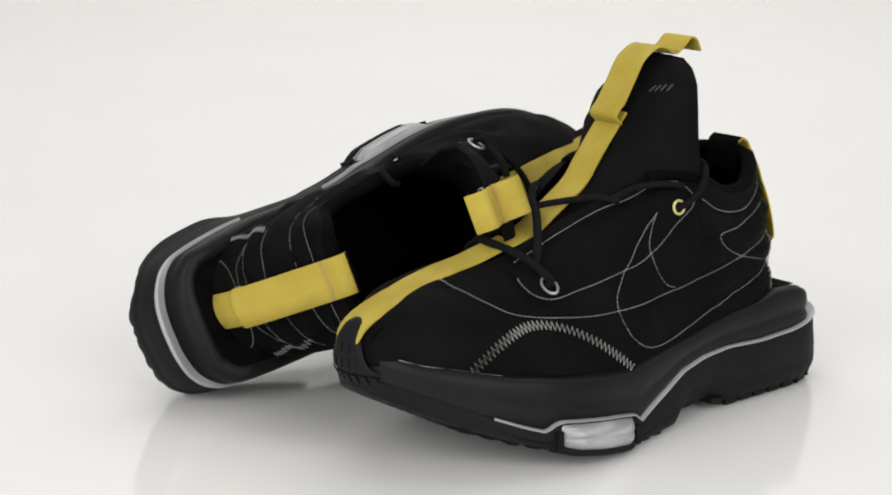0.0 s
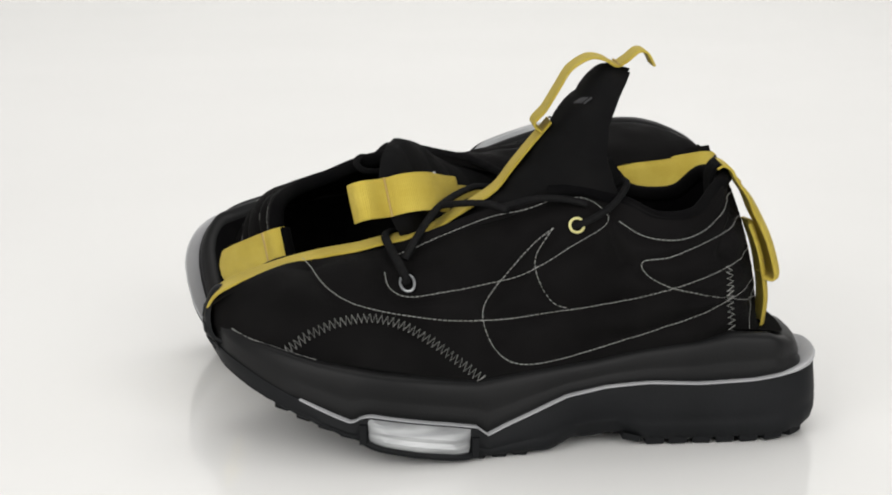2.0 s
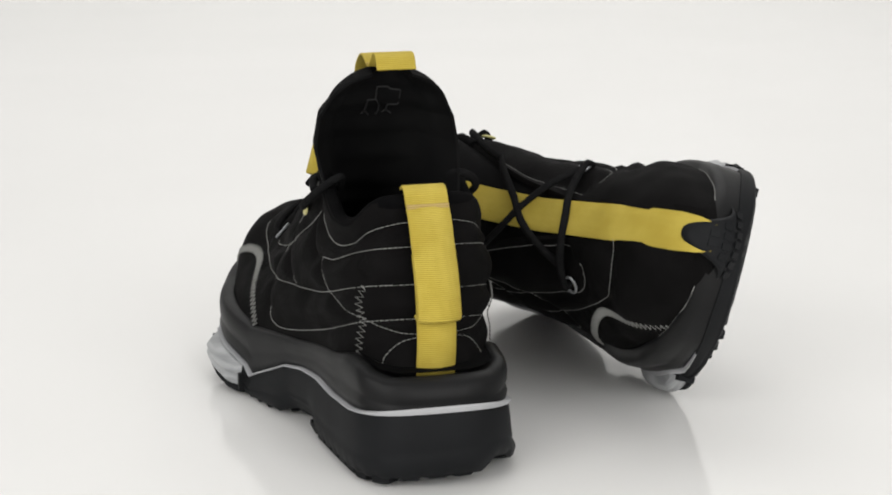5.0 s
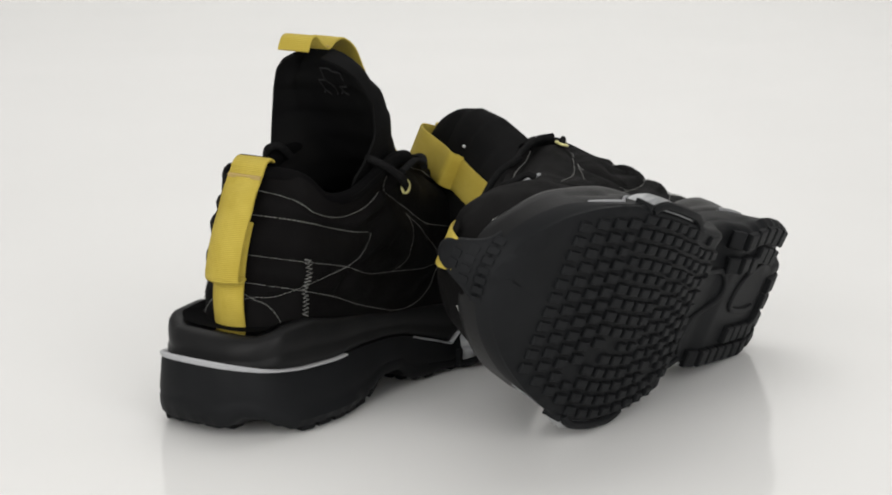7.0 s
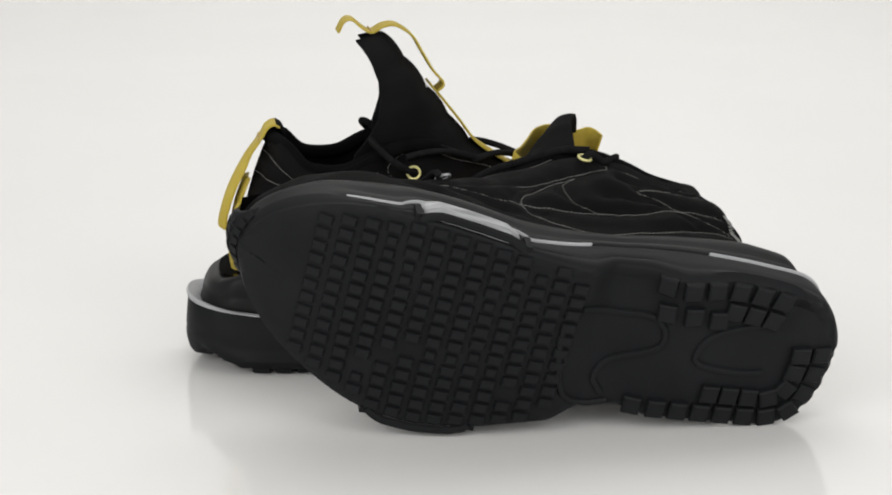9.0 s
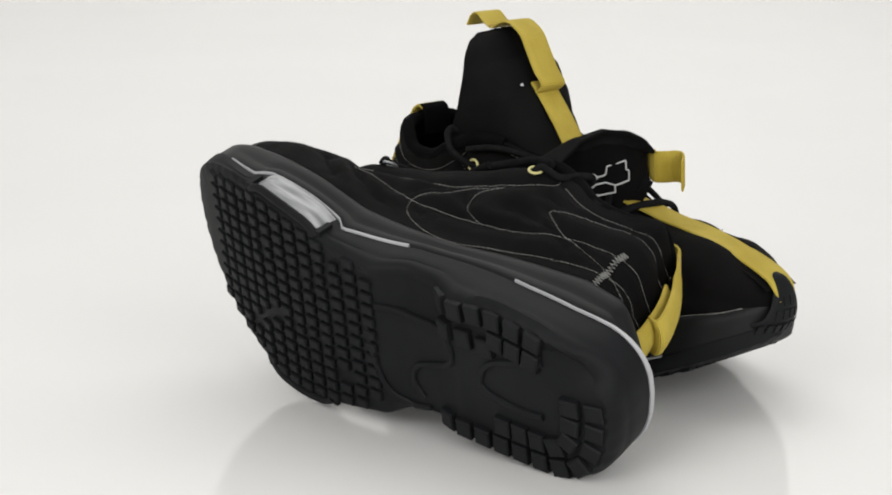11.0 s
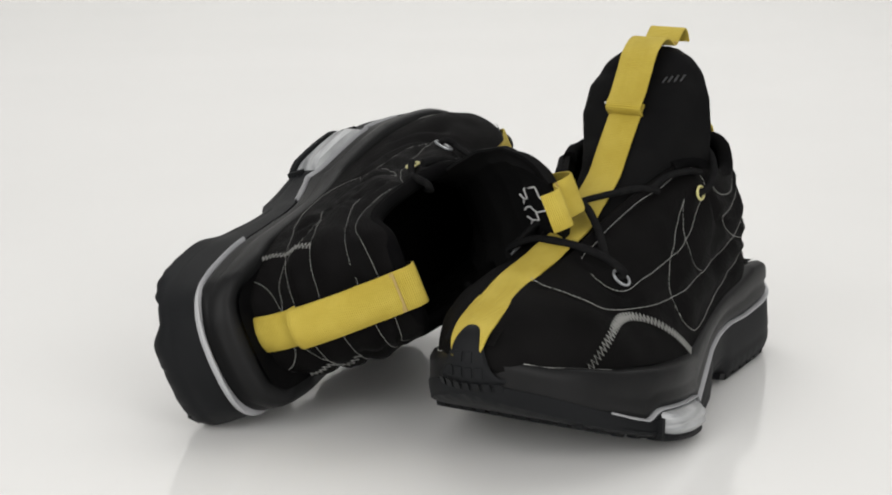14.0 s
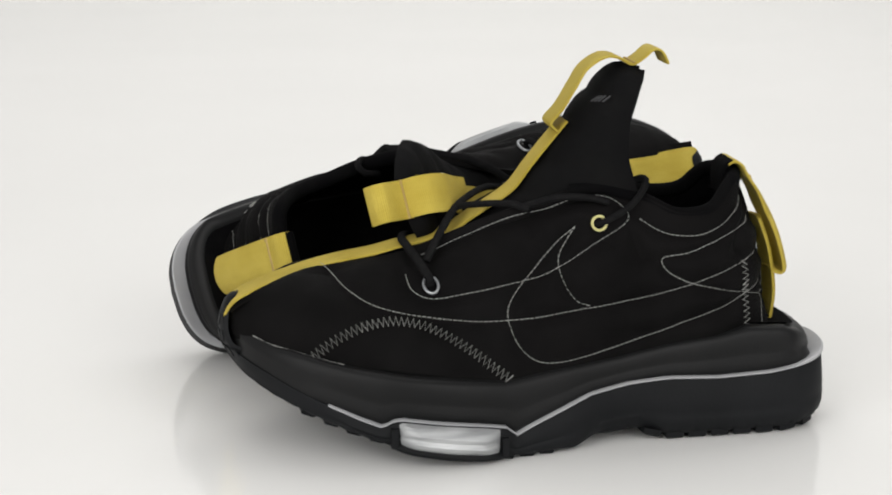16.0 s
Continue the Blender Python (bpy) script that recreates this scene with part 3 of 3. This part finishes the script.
    lens = np.linspace(0, 1, 40)
    grid = []
    for y in np.linspace(-20, 20, 33):
        top = 0.36 + 0.44 * math.exp(-(abs(y) / 9.3) ** 2.7)
        f = np.linspace(0, top, 18)
        px, pz = np.interp(f, lens, prof[:, 0]), np.interp(f, lens, prof[:, 1])
        sink = np.where(f > top - 0.06, (f - top + 0.06) * 42, 0)
        side_sink = 5.0 * max(0, (abs(y) - 13) / 7) ** 1.5
        grid.append([(x - y * y / 46 - 0.6 * k - side_sink - 0.45 * max(0, 46 - z), y, z - k * 0.6) for x, z, k in zip(px, pz, sink)])
    bumper = Mesh().grid(grid).put("toe_bumper", SOLE, shoe, "black ribbed rubber toe bumper")
    for f0, n in ((0.27, 7), (0.40, 4), (0.52, 2)):
        x0, z0 = np.interp(f0, lens, prof[:, 0]), np.interp(f0, lens, prof[:, 1])
        x1, z1 = np.interp(f0 + 0.02, lens, prof[:, 0]), np.interp(f0 + 0.02, lens, prof[:, 1])
        d = np.array((x1 - x0, 0, z1 - z0)) / np.hypot(x1 - x0, z1 - z0)
        nn = np.array((d[2], 0, -d[0]))
        for k in range(n):
            y = (k - (n - 1) / 2) * 4.6
            Mesh().box((x0 - y * y / 46 + nn[0] * 0.15, y, z0 + nn[2] * 0.15), d * 2.3, (-y / 23 * 1.5, 1.5, 0), nn * 0.25).put("rib", SOLE, bumper, smooth=False)

    # eyelets
    for grid, sgn, x, z, mat in ((GL, 1, 193, 75, STEEL), (GL, 1, 118, 102, GOLD), (GM, -1, 188, 80, STEEL), (GM, -1, 116, 103, GOLD)):
        ang = np.linspace(0, 2 * np.pi, 24, endpoint=False)
        ring = [(x + 3.1 * np.cos(a), 0, z + 3.1 * np.sin(a)) for a in ang]
        y0, yx, yz = surface_y(grid, x, z), (surface_y(grid, x + 5, z) - surface_y(grid, x - 5, z)) / 10, (surface_y(grid, x, z + 5) - surface_y(grid, x, z - 5)) / 10
        ring = [(a, y0 + sgn * 1.3 + yx * (a - x) + yz * (c - z), c) for a, b, c in ring]
        Mesh().tube(ring + ring[:2], 0.65, 8, caps=False).put("eyelet", mat, shoe, "yellow enamelled eyelet" if mat is GOLD else "grey metal eyelet")

    add_stitching(shoe)
    add_laces(shoe, lean)
    add_prints(tongue, tg, nrm, side)
    add_tread(outsole)
    return shoe


def add_stitching(shoe):
    for grid, seams in ((GL, SEAMS_LATERAL), (GM, SEAMS_MEDIAL)):
        for ln in seams:
            path = even(smooth_row(ln, len(ln) * 8), len(ln) * 14)
            stitches(on_side(grid, path, 0.1), 1.7, 0.6, 0.2 if grid is GL else 0.12).put("seam", THREAD, shoe, "row of pale grey stitches")
    arc = smooth_row([(247, 47), (240, 53.5), (230, 58.5), (217, 61), (203, 60), (187, 54.5), (172, 44.5), (161, 35.5)], 50)
    Mesh().tube(zigzag(GL, arc, 2.2, 1.25, 1.1), 0.36, 5).put("seam", THREAD, shoe, "pale zigzag stitching arc")
    for grid, half, step in ((GL, 2.0, 1.25), (GM, 1.5, 0.9)):
        bar = smooth_row([(47.6, 80), (46.6, 64), (45.6, 48 if grid is GL else 53)], 20)
        Mesh().tube(zigzag(grid, bar, half, step, 0.4 if grid is GL else 1.5, grid is GM), 0.34, 5).put("seam", THREAD, shoe, "pale zigzag bar stitching")
    rim = [(x, lerp_at(RIM, x) + 0.6) for x in np.linspace(234, 272, 30)]
    stitches(on_side(GL, rim, 0.2), 3.0, 0.5, 0.25).put("seam", THREAD, shoe)
    stitches(on_side(GM, rim, 0.2), 3.0, 0.5, 0.25).put("seam", THREAD, shoe)


def add_laces(shoe, lean):
    runs = [
        [(193, 27, 74), (195, 31, 79), (198, 23, 85), (201, 12, 89), (202, 0, 90.5), (198, -13, 89), (192, -28, 82), (190, -29, 77)],
        [(192, -25, 84), (187, -15, 95), (178, -2, 103), (168, 10, 107), (156, 21, 109), (148, 27, 107)],
        [(194, 22, 84), (188, 16, 93), (180, 6, 102), (172, -6, 106), (160, -18, 109), (148, -27, 107)],
        [(118, 31, 101), (113, 37, 104), (105, 37, 109), (98, 33, 115), (95, 28, 119), (98, 24, 119), (105, 23, 113)],
        [(116, -36, 102), (112, -41, 105), (105, -42, 110), (98, -38, 116), (95, -32, 119), (98, -28, 118), (105, -27, 112)],
        [(150, 24, 108), (136, 26, 112), (124, 31, 113), (113, 33, 111)],
        [(150, -25, 108), (136, -30, 112), (124, -35, 113), (112, -38, 111)]]
    if lean:
        runs[4] = [(x, max(y, -35), z - 3 * (y < -36)) for x, y, z in runs[4]]
    for k, grid, sgn, x, z in ((0, GL, 1, 193, 75), (3, GL, 1, 118, 102), (4, GM, -1, 116, 103)):
        y = surface_y(grid, x, z)
        runs[k][0] = (x + 1.2, y - sgn * 1.0, z - 0.6)
        runs[k][1] = (x + (0.5 if k == 0 else -3), y + sgn * 3.0, z + (2.5 if k == 0 else 1.5))
    for r in runs:
        Mesh().tube(even(smooth_row(r, 60), 44), 2.0, 10, 0.8).put("lace", LACE, shoe, "black round lace cord")


def add_prints(tongue, tg, nrm, side):
    """A line emblem inside the tongue, and dull marks beside the stripe outside."""
    mat = PRINT if side < 0 else FAINT_PRINT
    nu = len(tg)

    def place(a, b, depth):
        """a mm towards the tip from the emblem's centre, b mm sideways."""
        i = np.clip((0.84 + a / 128) * (nu - 1), 0, nu - 1.001)
        i0 = int(i)
        row = tg[i0] * (1 - i + i0) + tg[i0 + 1] * (i - i0)
        nr = nrm[i0]
        w = np.array([np.interp(row[16, 1] + b, row[:, 1], row[:, k]) for k in range(3)])
        n = np.array([np.interp(row[16, 1] + b, row[:, 1], nr[:, k]) for k in range(3)])
        return w - n * depth

    strokes = [[(-8.7, 6.5), (-6.1, 3.7), (0, 3.7), (0.5, 8.9), (7, 8.9), (7.4, 3.2), (8.7, 2.4), (8.7, -3.7), (2.8, -3.7)], [(-6.1, 3.7), (-8.3, 1.6)],
               [(2.8, -3.2), (2.8, -7.6), (-5.6, -7.6), (-9.3, -5.2)], [(-5.6, -7.6), (-8, -9.2)], [(-9.3, -1.6), (-6.9, -0.5), (0, -0.8), (2.8, -3.2)]]
    for st in strokes:
        q = even([place(a, -b, 7.3) for a, b in st], 40) if len(st) > 2 else [place(a, -b, 7.3) for a, b in st]
        Mesh().tube(q, 0.42, 6).put("emblem", mat, tongue, "white line emblem" if side < 0 else "faint grey line emblem")
    for k in range(4):
        a = -2 + 0.6 * k
        Mesh().tube([place(a, 12.5 + 2.6 * k, -0.2), place(a + 4, 13.2 + 2.6 * k, -0.2)], 0.5, 5).put("mark", DULL_PRINT, tongue, "dull grey mark")
    Mesh().tube([place(-16, -13.0, -0.5), place(-15, -13.0, -0.8)], 0.8, 6).put("thread_knot", PRINT, tongue, "white thread knot")


def lug_mesh(name, hx, hy, h):
    """One tread block: a bevelled slab on the origin, pointing down."""
    bm = bmesh.new()
    rings = []
    for z, k in ((0.6, 1.0), (-h + 0.7, 0.97), (-h, 0.8)):
        rings.append([bm.verts.new((sx * hx * k * K, sy * hy * k * K, z * K)) for sx, sy in ((-1, -1), (1, -1), (1, 1), (-1, 1))])
    for a, b in zip(rings, rings[1:]):
        for i in range(4):
            bm.faces.new((a[i], a[(i + 1) % 4], b[(i + 1) % 4], b[i]))
    bm.faces.new(rings[-1])
    bmesh.ops.recalc_face_normals(bm, faces=bm.faces)
    me = bpy.data.meshes.new(name)
    bm.to_mesh(me)
    bm.free()
    me.materials.append(SOLE)
    return me


FORE_LUG, SMALL_LUG, HEEL_LUG = lug_mesh("lug", 3.5, 2.3, 1.7), lug_mesh("lug", 2.6, 2.0, 1.6), lug_mesh("lug", 4.3, 4.6, 2.7)


def add_tread(outsole):
    def put(me, x, y, turn=0.0, sunk=0.0):
        slope = math.atan2(sole_z(x + 3, y) - sole_z(x - 3, y), 6)
        ob = new("lug", me)
        ob.parent = outsole
        ob.matrix_local = Matrix.Translation((x * K, y * SIDE * K, (sole_z(x, y) + 0.3 + sunk) * K)) @ Matrix.Rotation(-slope, 4, "Y") @ Matrix.Rotation(turn * SIDE, 4, "Z")

    inner = inset(RING, 3.2)
    up, dn = inner[inner[:, 1] >= 0], inner[inner[:, 1] < 0]
    up, dn = up[np.argsort(up[:, 0])], dn[np.argsort(dn[:, 0])]
    x = 134.0
    while x < 256:
        lo, hi = np.interp(x, dn[:, 0], dn[:, 1]) + (1.8 if x < 215 else 4.5), np.interp(x, up[:, 0], up[:, 1]) - (1.8 if x < 215 else 4.5)
        n = int((hi - lo) / 6.6)
        for k in range(n + 1):
            y = lo + (hi - lo) * k / n
            ring_gap = min(abs(math.hypot(x - 188, y + 44) - 37), abs(math.hypot(x - 186, y - 60) - 40))
            if ring_gap > 1.3 and not (x < 140 and abs(y - 6) > 34):
                put(FORE_LUG if ring_gap > 3 else SMALL_LUG, x, y)
        x += 9.6
    # two rows of heavy blocks round the heel, open at the gap between the pads
    for gap, along, front in ((6.8, 20, 94), (17.6, 12, 60)):
        edge = inset(RING, gap + 2.4 * np.clip((16 - RING[:, 0]) / 14, 0, 1) - 3.6 * np.exp(-((RING[:, 0] - 50) / 26) ** 4) * (RING[:, 1] < -8))
        keep = [q for q in edge if q[0] < front]
        start = max(range(len(keep) - 1), key=lambda i: np.linalg.norm(keep[i + 1] - keep[i]))
        path = even(np.array(keep[start + 1:] + keep[:start + 1]), along)
        t = np.gradient(path, axis=0)
        for q, d in zip(path, t):
            if q[0] < 38 and -35 < q[1] < -12:
                continue
            put(HEEL_LUG, q[0], q[1], math.atan2(d[1], d[0]), 2.0 * max(0, min(1, (16 - q[0]) / 8)))
    for xx, yy in ((66, -17), (78, -17), (90, -16)):
        put(HEEL_LUG, xx, yy, 0.15)
    # raised edges of the hollows under the arch and the heel
    for ln in ([(136, -2), (134, 14), (127, 33), (116, 39), (104, 36)], [(36, -20), (62, -10), (70, 0), (68, 8), (48, 10), (36, 8)], [(130, -13), (112, -12), (95, -12), (88, -6), (88, 2), (96, 8), (110, 14), (114, 24), (108, 32)]):
        pth = even(smooth_row(ln, 40), 24)
        Mesh().tube([(a, b, sole_z(a, b) + 0.3) for a, b in pth], 1.6, 8, 0.8).put("ridge", SOLE, outsole)


left_shoe = make_shoe("shoe", 1.0, "black fabric trainer with mustard webbing standing upright on glossy white", 1.0, 0.0, 0.0, 0.0, 0.0)
right_shoe = make_shoe("shoe", -1.0, "black fabric trainer with mustard webbing tipped over on its side", 0.5, -9.0, 8.0, 9.0, 3.5)
SIDE = 1.0

# ---------------------------------------------------------------- motion: the turntable carries the pair round the z axis
TURN = [(0.0, 0.0), (0.3, 0.0), (0.5, -0.45), (0.7, -3.6), (1.0, -10.82), (1.5, -23.0), (2.0, -36.0), (2.5, -48.3), (3.0, -61.3), (3.5, -73.6), 
        (4.0, -86.6), (4.5, -99.0), (5.0, -112.0), (5.5, -124.6), (6.0, -137.2), (6.5, -149.8), (7.0, -162.4), (7.5, -175.1), (8.0, -187.8), 
        (8.5, -200.0), (9.0, -212.7), (9.5, -225.4), (10.0, -238.1), (10.5, -250.8), (11.0, -263.5), (11.5, -275.9), (12.0, -288.7), (12.5, -301.2), 
        (13.0, -314.1), (13.5, -326.6), (14.0, -339.4), (14.5, -351.8), (15.0, -364.4), (15.5, -376.8), (16.0, -389.8)]

REST_LEFT = Matrix.Translation((154.6 * K, 49.9 * K, 0)) @ pose(0, 0, 0, 0, 0, -139.2)
REST_RIGHT = Matrix.Translation((-176.4 * K, -30.4 * K, 27.9 * K)) @ Matrix(((0.6882, -0.3518, 0.6346), (0.7025, 0.1042, -0.704), (0.1815, 0.9303, 0.3188))).to_4x4()


def motions():
    for thing, rest in ((left_shoe, REST_LEFT), (right_shoe, REST_RIGHT)):
        walk(thing, [(t, pose(0, 0, 0, 0, 0, a) @ rest) for t, a in TURN])


motions()
